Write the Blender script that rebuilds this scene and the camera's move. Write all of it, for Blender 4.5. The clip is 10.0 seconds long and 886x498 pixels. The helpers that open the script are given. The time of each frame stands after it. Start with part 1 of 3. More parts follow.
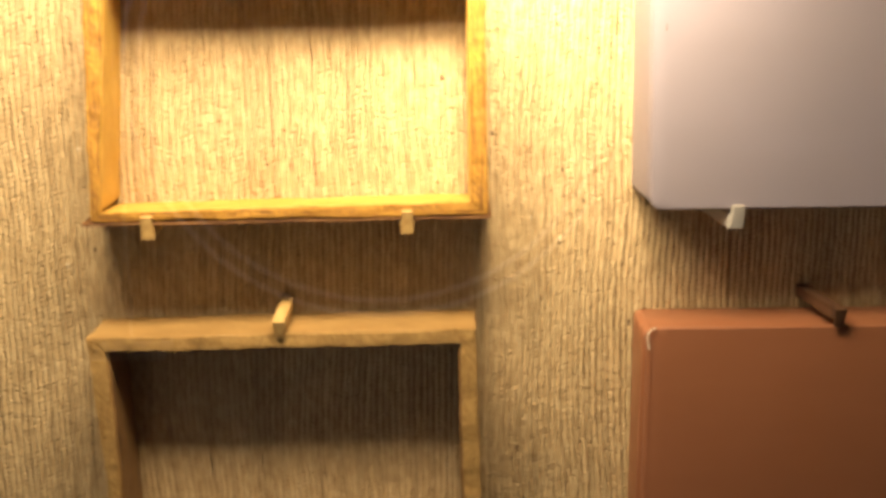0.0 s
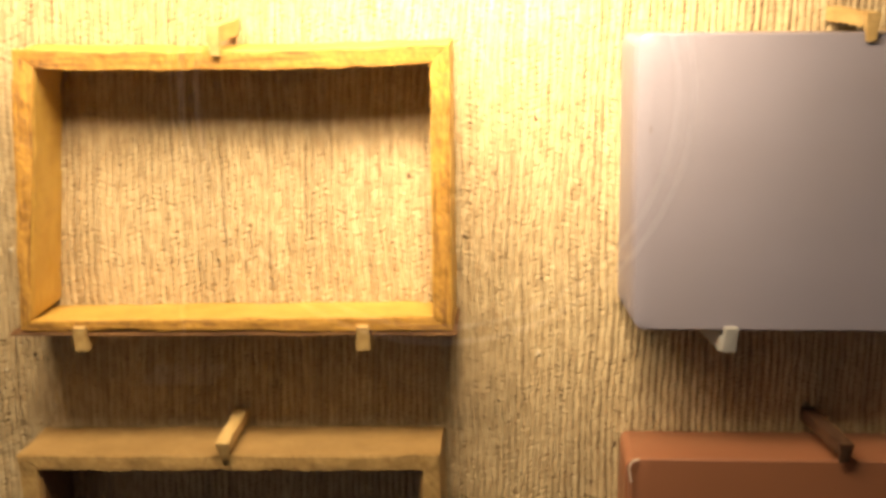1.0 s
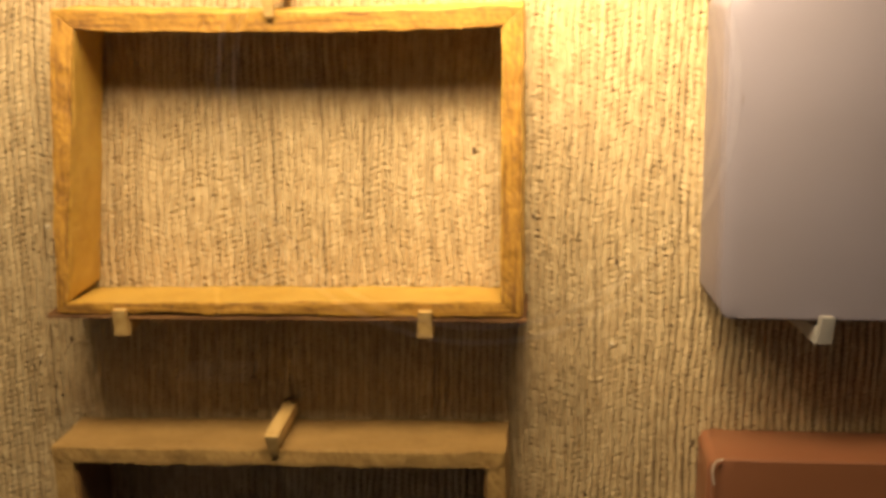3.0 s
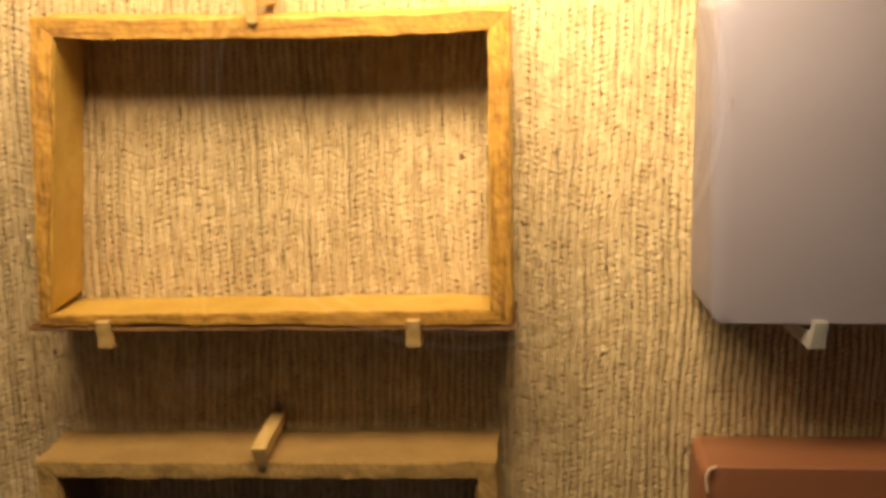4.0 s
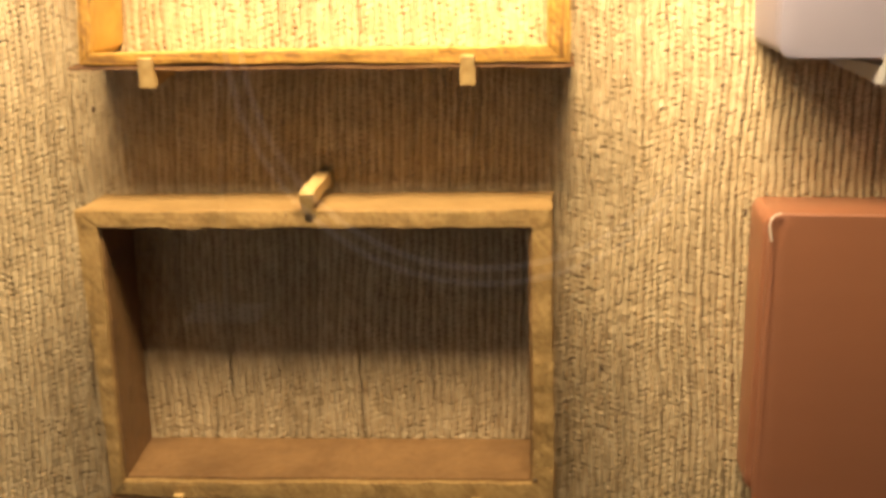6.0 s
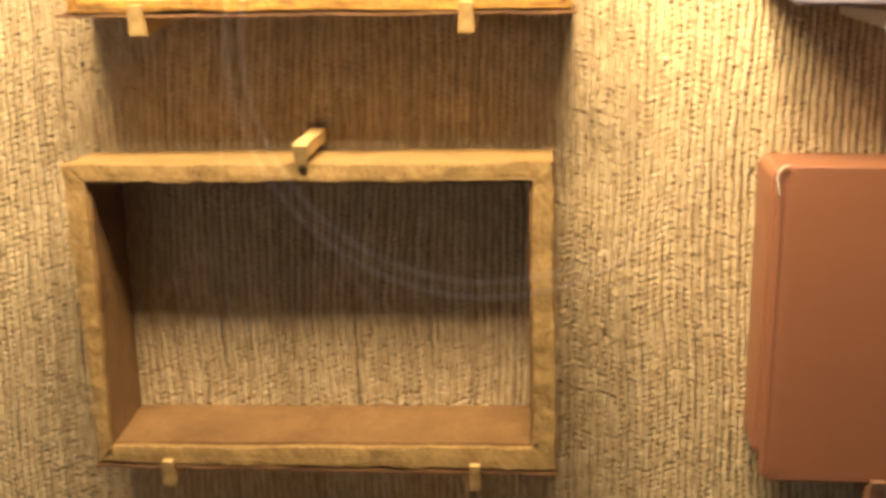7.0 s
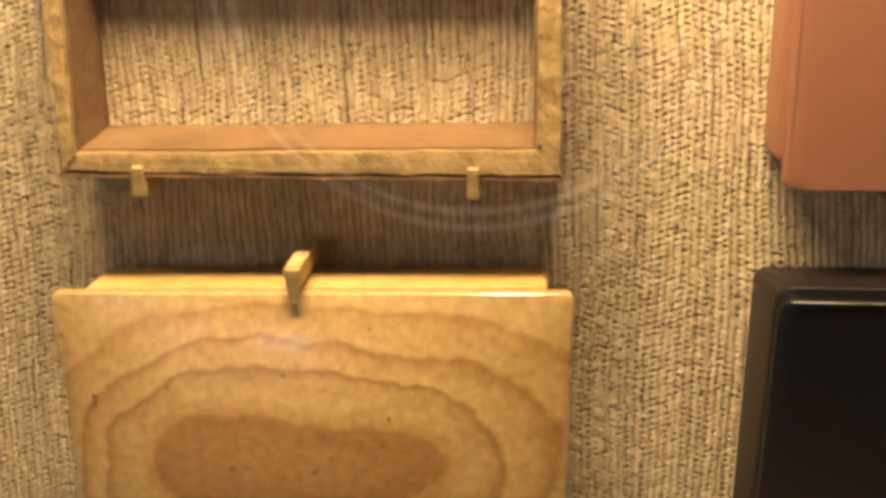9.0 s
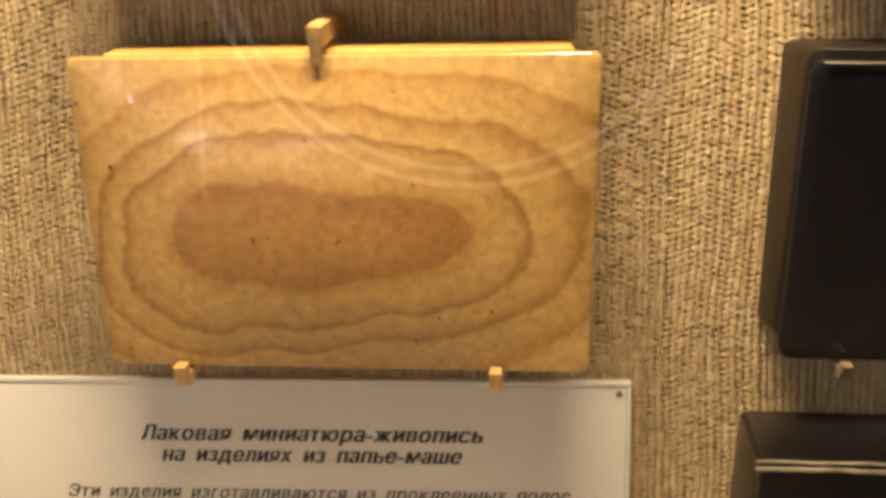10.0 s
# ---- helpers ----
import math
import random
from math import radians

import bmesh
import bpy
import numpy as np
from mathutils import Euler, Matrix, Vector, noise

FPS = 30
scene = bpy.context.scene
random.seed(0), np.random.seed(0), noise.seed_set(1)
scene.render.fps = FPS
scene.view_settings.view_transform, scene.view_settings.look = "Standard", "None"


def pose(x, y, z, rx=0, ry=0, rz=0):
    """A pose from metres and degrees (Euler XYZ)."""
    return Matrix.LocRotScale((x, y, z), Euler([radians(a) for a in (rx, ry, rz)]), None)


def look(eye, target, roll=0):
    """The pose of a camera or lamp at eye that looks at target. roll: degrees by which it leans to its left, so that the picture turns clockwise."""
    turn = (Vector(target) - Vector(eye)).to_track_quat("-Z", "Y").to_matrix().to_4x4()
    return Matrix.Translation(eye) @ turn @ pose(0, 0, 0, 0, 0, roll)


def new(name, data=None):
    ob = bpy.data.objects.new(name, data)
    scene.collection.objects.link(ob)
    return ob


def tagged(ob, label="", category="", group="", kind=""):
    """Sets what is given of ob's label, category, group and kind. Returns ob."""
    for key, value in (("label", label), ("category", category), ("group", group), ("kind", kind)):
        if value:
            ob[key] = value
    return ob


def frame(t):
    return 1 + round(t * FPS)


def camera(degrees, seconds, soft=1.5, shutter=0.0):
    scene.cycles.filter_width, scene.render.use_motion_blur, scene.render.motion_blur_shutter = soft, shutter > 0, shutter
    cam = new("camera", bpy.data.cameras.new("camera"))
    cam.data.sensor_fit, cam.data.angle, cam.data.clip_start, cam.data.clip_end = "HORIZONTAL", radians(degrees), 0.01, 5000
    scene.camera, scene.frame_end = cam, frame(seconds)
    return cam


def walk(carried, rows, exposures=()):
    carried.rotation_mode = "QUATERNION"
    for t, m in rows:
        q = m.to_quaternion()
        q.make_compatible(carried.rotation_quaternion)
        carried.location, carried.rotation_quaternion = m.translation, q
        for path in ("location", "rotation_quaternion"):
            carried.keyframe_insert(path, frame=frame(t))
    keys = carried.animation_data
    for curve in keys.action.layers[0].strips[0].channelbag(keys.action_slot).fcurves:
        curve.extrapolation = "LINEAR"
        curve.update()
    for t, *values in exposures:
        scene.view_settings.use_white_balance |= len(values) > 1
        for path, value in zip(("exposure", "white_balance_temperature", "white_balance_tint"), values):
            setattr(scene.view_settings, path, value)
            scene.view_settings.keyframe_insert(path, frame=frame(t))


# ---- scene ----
cam = camera(35.2, 10.0, soft=3.8)
PATH = [
    (0, (0.1725, -0.6964, 1.3637), (0.1698, 1.2513, 0.9091), -0.78),
    (0.2, (0.1848, -0.6794, 1.3696), (0.1454, 1.2601, 0.8830), -1.37),
    (0.5, (0.2060, -0.6623, 1.3779), (0.1261, 1.2840, 0.9248), -0.95),
    (0.7, (0.2125, -0.6472, 1.3864), (0.1186, 1.2997, 0.9382), -0.87),
    (1, (0.2204, -0.6247, 1.3936), (0.1165, 1.3249, 0.9595), -0.49),
    (1.2, (0.2128, -0.6122, 1.3984), (0.1048, 1.3432, 0.9923), -0.65),
    (1.5, (0.2037, -0.5984, 1.3982), (0.0510, 1.3504, 0.9753), -0.99),
    (1.8, (0.1968, -0.5849, 1.3846), (0.0349, 1.3595, 0.9450), -0.41),
    (2, (0.1948, -0.5848, 1.3787), (0.0298, 1.3600, 0.9423), -0.03),
    (2.2, (0.1940, -0.5815, 1.3785), (0.0348, 1.3618, 0.9331), -0.51),
    (2.5, (0.2023, -0.5821, 1.3733), (0.0406, 1.3611, 0.9282), -0.28),
    (2.7, (0.2038, -0.5822, 1.3760), (0.0472, 1.3644, 0.9446), -0.24),
    (3.8, (0.2022, -0.5766, 1.3708), (0.0579, 1.3705, 0.9373), -0.23),
    (4, (0.2028, -0.5746, 1.3745), (0.0700, 1.3752, 0.9493), -0.70),
    (4.3, (0.1999, -0.5783, 1.3773), (0.0578, 1.3745, 0.9693), -0.62),
    (4.5, (0.1985, -0.5794, 1.3742), (0.0515, 1.3660, 0.9340), -0.53),
    (4.7, (0.1943, -0.5795, 1.3568), (0.0529, 1.3614, 0.8957), -0.18),
    (5, (0.1869, -0.5815, 1.3241), (0.0312, 1.3574, 0.8587), 0.03),
    (5.2, (0.1857, -0.5848, 1.3120), (0.0345, 1.3536, 0.8429), 0.06),
    (5.5, (0.1874, -0.5822, 1.2918), (0.0345, 1.3557, 0.8216), -0.30),
    (5.7, (0.1866, -0.5793, 1.2919), (0.0316, 1.3562, 0.8126), -0.48),
    (6.8, (0.1900, -0.5658, 1.2597), (0.0336, 1.3743, 0.7994), -0.42),
    (7, (0.1879, -0.5646, 1.2576), (0.0294, 1.3779, 0.8086), -0.40),
    (7.3, (0.1820, -0.5601, 1.2384), (0.0246, 1.3838, 0.7950), 0.08),
    (7.5, (0.1794, -0.5595, 1.2310), (0.0250, 1.3792, 0.7643), 0.23),
    (7.8, (0.1819, -0.5557, 1.2048), (0.0301, 1.3804, 0.7268), 0.65),
    (8, (0.1845, -0.5478, 1.1900), (0.0364, 1.3853, 0.6989), 0.36),
    (8.2, (0.1842, -0.5476, 1.1798), (0.0438, 1.3839, 0.6802), 0.52),
    (8.5, (0.1885, -0.5413, 1.1657), (0.0491, 1.3912, 0.6696), 0.20),
    (8.7, (0.1855, -0.5391, 1.1584), (0.0600, 1.3912, 0.6504), -0.20),
    (9, (0.1825, -0.5419, 1.1495), (0.0434, 1.3885, 0.6453), -0.01),
    (9.3, (0.1726, -0.5453, 1.1246), (0.0490, 1.3858, 0.6190), 0.57),
    (9.5, (0.1696, -0.5469, 1.1070), (0.0320, 1.3790, 0.5857), 0.73),
    (9.8, (0.1680, -0.5490, 1.0780), (0.0298, 1.3726, 0.5411), 0.17),
    (10, (0.1696, -0.5525, 1.0682), (0.0474, 1.3729, 0.5408), -0.03),
]
EXPOSURES = [(0, -0.32, 6750, 10), (0.5, -0.4, 6650, 10), (1, -0.82, 6450, 10), (2, -1.4, 7050, 10), (4.5, -1.32, 7000, 10), (5.0, -0.91, 6900, 10), (5.5, -0.34, 6700, 10),
             (7, 0.36, 6500, 10), (7.5, 0.54, 6450, 10), (8.0, 0.7, 6400, 10), (8.5, 0.9, 6400, 10), (9, 1.01, 6450, 10), (9.5, 1.14, 6600, 10), (10, 1.2, 6700, 10)]
walk(cam, [(t, look(eye, target, roll)) for t, eye, target, roll in PATH], EXPOSURES)

# ---- world, lamps, exposure ----
world = bpy.data.worlds.new("dim_hall")
scene.world = world
world.use_nodes = True
world.node_tree.nodes["Background"].inputs[0].default_value = (0.9, 0.8, 0.7, 1)
world.node_tree.nodes["Background"].inputs[1].default_value = 0.01


def lamp(name, m, watts, colour, size, size_y=0.0, spread=180):
    data = bpy.data.lights.new(name, "AREA")
    data.energy, data.color, data.size, data.spread = watts, colour, size, radians(spread)
    data.shape = "RECTANGLE" if size_y else "DISK"
    if size_y:
        data.size_y = size_y
    ob = new(name, data)
    ob.matrix_world = m
    return ob


# the warm strip and the halogen spot at the head of the showcase
lamp("strip_lamp", look((0.10, -0.225, 1.543), (0.10, 0.0, 1.40)), 5.3, (1.0, 0.78, 0.50), 0.34, 0.13, 122)
lamp("halogen_lamp", look((0.20, -0.225, 1.543), (0.215, 0.0, 1.405)), 1.1, (1.0, 0.78, 0.50), 0.06, 0.0, 60)



# ---- materials ----
class Nodes:
    """A node material, with short ways to its usual nodes."""

    def __init__(self, name, rough=0.6, metal=0.0, coat=0.0):
        self.mat = bpy.data.materials.new(name)
        self.mat.use_nodes = True
        self.tree = self.mat.node_tree
        self.shader = self.tree.nodes["Principled BSDF"]
        self.shader.inputs["Roughness"].default_value = rough
        self.shader.inputs["Metallic"].default_value = metal
        self.shader.inputs["Coat Weight"].default_value = coat
        self.shader.inputs["Coat Roughness"].default_value = 0.012
        self.place = self.tree.nodes.new("ShaderNodeTexCoord").outputs["Object"]

    def put(self, socket, value):
        if hasattr(value, "is_output"):
            self.tree.links.new(value, socket)
        else:
            socket.default_value = value

    def math(self, op, a, b=0.0, clamp=False):
        n = self.tree.nodes.new("ShaderNodeMath")
        n.operation, n.use_clamp = op, clamp
        self.put(n.inputs[0], a)
        self.put(n.inputs[1], b)
        return n.outputs[0]

    def scaled(self, x, y, z):
        n = self.tree.nodes.new("ShaderNodeMapping")
        self.put(n.inputs["Vector"], self.place)
        n.inputs["Scale"].default_value = (x, y, z)
        return n.outputs[0]

    def noise(self, scale, detail=3.0, vector=None, rough=0.55):
        n = self.tree.nodes.new("ShaderNodeTexNoise")
        self.put(n.inputs["Vector"], vector or self.place)
        n.inputs["Scale"].default_value, n.inputs["Detail"].default_value = scale, detail
        n.inputs["Roughness"].default_value = rough
        return n.outputs["Fac"]

    def spots(self, scale, size):
        n = self.tree.nodes.new("ShaderNodeTexVoronoi")
        self.put(n.inputs["Vector"], self.place)
        n.inputs["Scale"].default_value = scale
        return self.ramp(n.outputs["Distance"], [(size * 0.6, (1, 1, 1)), (size, (0, 0, 0))])

    def ramp(self, fac, stops):
        n = self.tree.nodes.new("ShaderNodeValToRGB")
        self.put(n.inputs[0], fac)
        ramp = n.color_ramp
        while len(ramp.elements) < len(stops):
            ramp.elements.new(0.5)
        for e, (at, colour) in zip(ramp.elements, stops):
            e.position, e.color = at, (*colour, 1)
        return n.outputs[0]

    def mix(self, fac, a, b, how="MIX"):
        n = self.tree.nodes.new("ShaderNodeMix")
        n.data_type, n.blend_type = "RGBA", how
        for socket, value in ((n.inputs[0], fac), (n.inputs[6], a), (n.inputs[7], b)):
            self.put(socket, (*value, 1) if isinstance(value, tuple) else value)
        return n.outputs[2]

    def bump(self, height, strength, distance):
        n = self.tree.nodes.new("ShaderNodeBump")
        n.inputs["Strength"].default_value, n.inputs["Distance"].default_value = strength, distance
        self.put(n.inputs["Height"], height)
        self.put(self.shader.inputs["Normal"], n.outputs[0])

    def done(self, colour, rough=None):
        self.put(self.shader.inputs["Base Color"], (*colour, 1) if isinstance(colour, tuple) else colour)
        if rough is not None:
            self.put(self.shader.inputs["Roughness"], rough)
        return self.mat


def make_fabric():
    n = Nodes("woven_jute", 0.9)
    island = n.tree.nodes.new("ShaderNodeNewGeometry").outputs["Random Per Island"]
    base = n.ramp(n.noise(420, 4, n.scaled(1, 1, 0.35)), [(0.25, (0.36, 0.255, 0.13)), (0.5, (0.50, 0.378, 0.21)), (0.75, (0.60, 0.475, 0.285))])
    base = n.mix(0.45, base, n.ramp(island, [(0.0, (0.62, 0.6, 0.58)), (0.5, (0.95, 0.95, 0.95)), (1.0, (1.0, 1.0, 1.0))]), "MULTIPLY")
    base = n.mix(0.35, base, n.ramp(n.noise(14, 3), [(0.3, (0.8, 0.77, 0.72)), (0.7, (1, 1, 1))]), "MULTIPLY")
    slub = n.math("GREATER_THAN", n.noise(160, 2, n.scaled(1.2, 1, 0.5)), 0.735)
    base = n.mix(n.math("MULTIPLY", slub, 0.45), base, (0.12, 0.075, 0.035))
    n.bump(n.noise(1500, 3), 0.5, 0.0006)
    return n.done(base)


def make_papier(name, low, high, fleck, rough=0.55):
    """Oiled papier-mache: mottled, with flecks and a fibrous surface."""
    n = Nodes(name, rough)
    n.shader.inputs["Specular IOR Level"].default_value = 0.35
    base = n.ramp(n.noise(55, 5), [(0.3, low), (0.7, high)])
    base = n.mix(0.5, base, n.ramp(n.noise(420, 3, n.scaled(1, 1, 1)), [(0.3, (0.72, 0.68, 0.6)), (0.6, (1, 1, 1))]), "MULTIPLY")
    base = n.mix(n.math("MULTIPLY", n.spots(140, 0.13), 0.55), base, fleck)
    n.bump(n.math("ADD", n.noise(260, 4), n.math("MULTIPLY", n.noise(60, 2), 1.5)), 0.55, 0.0012)
    return n.done(base)


def make_cut(name, low, high, upright=False, layered=0.75):
    """The cut rim of laminated paper, with slanting strokes of the rasp and the dark edges of its layers along the board."""
    n = Nodes(name, 0.7)
    turned = n.tree.nodes.new("ShaderNodeMapping")
    n.put(turned.inputs["Vector"], n.place)
    turned.inputs["Rotation"].default_value = (0, radians(40), 0)
    slant = n.tree.nodes.new("ShaderNodeMapping")
    n.put(slant.inputs["Vector"], turned.outputs[0])
    slant.inputs["Scale"].default_value = (1, 0.3, 0.22)
    strokes = n.noise(640, 4, slant.outputs[0], 0.7)
    base = n.ramp(strokes, [(0.28, low), (0.68, high)])
    base = n.mix(0.7, base, n.ramp(n.noise(760, 4, rough=0.7), [(0.36, (0.6, 0.54, 0.45)), (0.6, (1.05, 1.05, 1.04))]), "MULTIPLY")
    base = n.mix(0.4, base, n.ramp(n.noise(70, 5), [(0.34, (0.42, 0.36, 0.28)), (0.6, (1.05, 1.05, 1.05))]), "MULTIPLY")
    base = n.mix(n.math("MULTIPLY", n.spots(190, 0.14), 0.7), base, (0.12, 0.06, 0.02))
    layers = n.noise(700, 3, n.scaled(1, 1, 0.045) if upright else n.scaled(0.045, 1, 1), 0.6)
    base = n.mix(layered, base, n.ramp(layers, [(0.36, (0.36, 0.26, 0.17)), (0.47, (0.88, 0.84, 0.8)), (0.62, (1.12, 1.12, 1.1))]), "MULTIPLY")
    n.bump(n.math("ADD", n.math("ADD", strokes, layers), n.math("MULTIPLY", n.noise(620, 4), 0.8)), 0.5, 0.0008)
    return n.done(base)


def make_lid():
    """Sanded paper layers under clear varnish: terraces that follow the dome."""
    n = Nodes("varnished_layers", 0.35, coat=0.8)
    sep = n.tree.nodes.new("ShaderNodeSeparateXYZ")
    n.put(sep.inputs[0], n.place)
    wob = n.math("MULTIPLY", n.math("SUBTRACT", n.noise(42, 5, rough=0.6), 0.5), 0.012)
    wide = n.math("MULTIPLY", n.math("SUBTRACT", n.noise(13, 1), 0.5), 0.034)
    wob = n.math("ADD", wob, wide)
    dx = n.math("SUBTRACT", sep.outputs[0], LID_X)
    right = n.math("MAXIMUM", n.math("SUBTRACT", dx, 0.030), 0.0)
    left = n.math("MAXIMUM", n.math("SUBTRACT", n.math("MULTIPLY", dx, -1.0), 0.036), 0.0)
    ax = n.math("ADD", n.math("MULTIPLY", right, 0.62), left)
    az = n.math("ABSOLUTE", n.math("SUBTRACT", sep.outputs[2], LID_Z))
    d = n.math("SQRT", n.math("ADD", n.math("POWER", ax, 2), n.math("POWER", az, 2)))
    d = n.math("MULTIPLY", n.math("ADD", d, wob), 13.0, clamp=True)
    ochre, tan, dark = (0.60, 0.395, 0.145), (0.54, 0.335, 0.115), (0.38, 0.205, 0.062)
    base = n.ramp(d, [(0.0, (0.47, 0.262, 0.082)), (0.218, (0.40, 0.205, 0.062)), (0.238, (0.53, 0.312, 0.094)), (0.33, ochre), (0.42, tan), (0.456, dark),
                      (0.474, ochre), (0.55, tan), (0.592, (0.40, 0.215, 0.062)), (0.612, ochre), (0.72, tan), (0.772, (0.45, 0.255, 0.075)), (0.80, ochre)])
    base = n.mix(0.3, base, n.ramp(n.noise(26, 4), [(0.35, (0.74, 0.66, 0.54)), (0.62, (1, 1, 1))]), "MULTIPLY")
    base = n.mix(0.75, base, n.ramp(n.noise(230, 6, rough=0.75), [(0.32, (0.6, 0.54, 0.45)), (0.62, (1.08, 1.06, 1.02))]), "MULTIPLY")
    streaks = n.math("GREATER_THAN", n.noise(170, 3, n.scaled(1, 1, 2.6)), 0.69)
    base = n.mix(n.math("MULTIPLY", streaks, 0.4), base, (0.34, 0.17, 0.05))
    base = n.mix(n.math("MULTIPLY", n.spots(75, 0.075), 0.8), base, (0.10, 0.05, 0.02))
    n.bump(n.noise(38, 2), 0.12, 0.002)
    return n.done(base)


def make_paint(name, colour, rough, coat=0.0, streak=0.06, worn=(0.9, 0.88, 0.85)):
    """A brushed coat of primer or lacquer, nearly even."""
    n = Nodes(name, rough, coat=coat)
    base = n.mix(1.0, colour, n.ramp(n.noise(9, 4), [(0.3, worn), (0.7, (1, 1, 1))]), "MULTIPLY")
    base = n.mix(streak * 8, base, n.ramp(n.noise(60, 3, n.scaled(0.3, 1, 2.2)), [(0.3, (0.92, 0.91, 0.9)), (0.7, (1, 1, 1))]), "MULTIPLY")
    n.bump(n.noise(220, 3), 0.10, 0.0008)
    return n.done(base)


def make_wood(name, low, high):
    n = Nodes(name, 0.6)
    grain = n.noise(240, 3, n.scaled(1, 0.15, 1))
    base = n.ramp(grain, [(0.3, low), (0.7, high)])
    n.bump(grain, 0.3, 0.0006)
    return n.done(base)


def make_plain(name, colour, rough=0.8, speck=0.06):
    n = Nodes(name, rough)
    base = n.mix(1.0, colour, n.ramp(n.noise(22, 4), [(0.3, (1 - speck,) * 3), (0.7, (1, 1, 1))]), "MULTIPLY")
    return n.done(base)


def make_glow(name, colour, strength):
    n = Nodes(name)
    n.put(n.shader.inputs["Emission Color"], (*colour, 1))
    n.shader.inputs["Emission Strength"].default_value = strength
    return n.done((0.9, 0.9, 0.9))


def make_glass():
    n = Nodes("clear_glass", 0.0)
    n.shader.inputs["Transmission Weight"].default_value = 1.0
    n.shader.inputs["IOR"].default_value = 1.5
    return n.done((1.0, 1.0, 1.0))


LID_X, LID_Z = -0.0105, 0.0525      # the eye of the layered lid, from its own base
FABRIC = make_fabric()
BACKING = make_plain("brown_backing_cloth", (0.42, 0.29, 0.15), 0.95, 0.3)
OCHRE = make_papier("ochre_papier_mache", (0.50, 0.305, 0.055), (0.62, 0.405, 0.095), (0.20, 0.09, 0.02))
OCHRE_CUTS = [make_cut("ochre_cut_rim", (0.32, 0.155, 0.022), (0.54, 0.305, 0.048), way) for way in (False, True)]
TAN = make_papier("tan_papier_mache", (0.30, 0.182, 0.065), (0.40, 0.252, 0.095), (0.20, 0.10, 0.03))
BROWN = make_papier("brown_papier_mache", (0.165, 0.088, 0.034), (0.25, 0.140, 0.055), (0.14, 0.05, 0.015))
BROWN_CUTS = [make_cut("brown_cut_rim", (0.31, 0.185, 0.06), (0.49, 0.325, 0.12), way, 0.15) for way in (False, True)]
LAYERS = make_lid()
BARE = make_papier("bare_papier_mache", (0.50, 0.30, 0.08), (0.64, 0.42, 0.13), (0.25, 0.12, 0.03), 0.5)
GREY = make_paint("grey_primer", (0.282, 0.258, 0.314), 0.42, 0.1)
RED = make_paint("red_earth_primer", (0.355, 0.148, 0.076), 0.42, 0.1)
BLACK = make_paint("black_lacquer", (0.007, 0.006, 0.007), 0.28, 0.18)
SOOT = make_paint("brown_black_lacquer", (0.018, 0.012, 0.009), 0.4, 0.1)
PINE = make_wood("pale_pine", (0.48, 0.30, 0.10), (0.66, 0.46, 0.19))
WHITE_PEG = make_plain("white_painted_peg", (0.44, 0.42, 0.39), 0.6)
DARK_PEG = make_wood("dark_stained_peg", (0.07, 0.032, 0.016), (0.13, 0.062, 0.03))
DARK_EDGE = make_papier("dark_frayed_edge", (0.09, 0.04, 0.018), (0.22, 0.11, 0.04), (0.03, 0.015, 0.01), 0.7)
RED_PEG = make_wood("red_brown_peg", (0.20, 0.095, 0.05), (0.32, 0.17, 0.10))
DUN_PEG = make_wood("dun_peg", (0.20, 0.14, 0.09), (0.32, 0.24, 0.16))
CARD = make_plain("cream_card", (0.84, 0.80, 0.72), 0.55, 0.05)
LINEN = make_plain("cream_base_cloth", (0.78, 0.72, 0.62), 0.95, 0.2)
CARD_EDGE = make_plain("white_plastic_edge", (0.78, 0.76, 0.70), 0.4)
INK = make_plain("black_ink", (0.03, 0.022, 0.02), 0.7)
PLASTER = make_plain("hall_plaster", (0.16, 0.145, 0.125), 0.9)
BOARDS = make_wood("hall_floor_boards", (0.10, 0.06, 0.03), (0.18, 0.11, 0.06))
# pale mottled colour that stands in for the lamp's highlight on lacquered edges
EDGE_SHINE = make_papier("painted_edge_highlight", (0.10, 0.075, 0.05), (0.62, 0.55, 0.42), (0.03, 0.02, 0.015), 0.3)
SEAM = make_plain("dark_red_seam", (0.30, 0.118, 0.062), 0.7)
CHIP = make_plain("bare_chip", (0.75, 0.66, 0.52), 0.7)
TIN = make_plain("white_enamel", (0.7, 0.7, 0.68), 0.4)
GLINT = make_glow("glint_tube_glow", (1.0, 0.93, 0.88), 60.0)
HOOP = make_glow("reflection_hoop_glow", (1.0, 0.92, 0.85), 0.18)
GLASS = make_glass()
TUBE = make_glow("fill_tube_glow", (0.84, 0.92, 1.0), 4.2)


# ---- shaping helpers ----
def part(name, bm, material, parent, label="", smooth=30):
    """Links a bmesh, in world metres, as one mesh under a thing or a part."""
    top = parent
    while top and top.parent:
        top = top.parent
    base = top.matrix_world.translation if top else Vector()
    bm.transform(Matrix.Translation(-base))
    bmesh.ops.recalc_face_normals(bm, faces=bm.faces)
    mesh = bpy.data.meshes.new(name)
    bm.to_mesh(mesh)
    bm.free()
    for p in mesh.polygons:
        p.use_smooth = True
    mesh.set_sharp_from_angle(angle=radians(smooth))
    mesh.materials.append(material)
    ob = new(name, mesh)
    if parent:
        ob.parent = parent
        ob.matrix_parent_inverse = Matrix()
    return tagged(ob, label)


def thing(name, at, label, category, group=""):
    ob = new(name)
    ob.empty_display_size = 0.02
    ob.matrix_world = Matrix.Translation(at)
    bpy.context.view_layer.update()
    return tagged(ob, label, category, group)


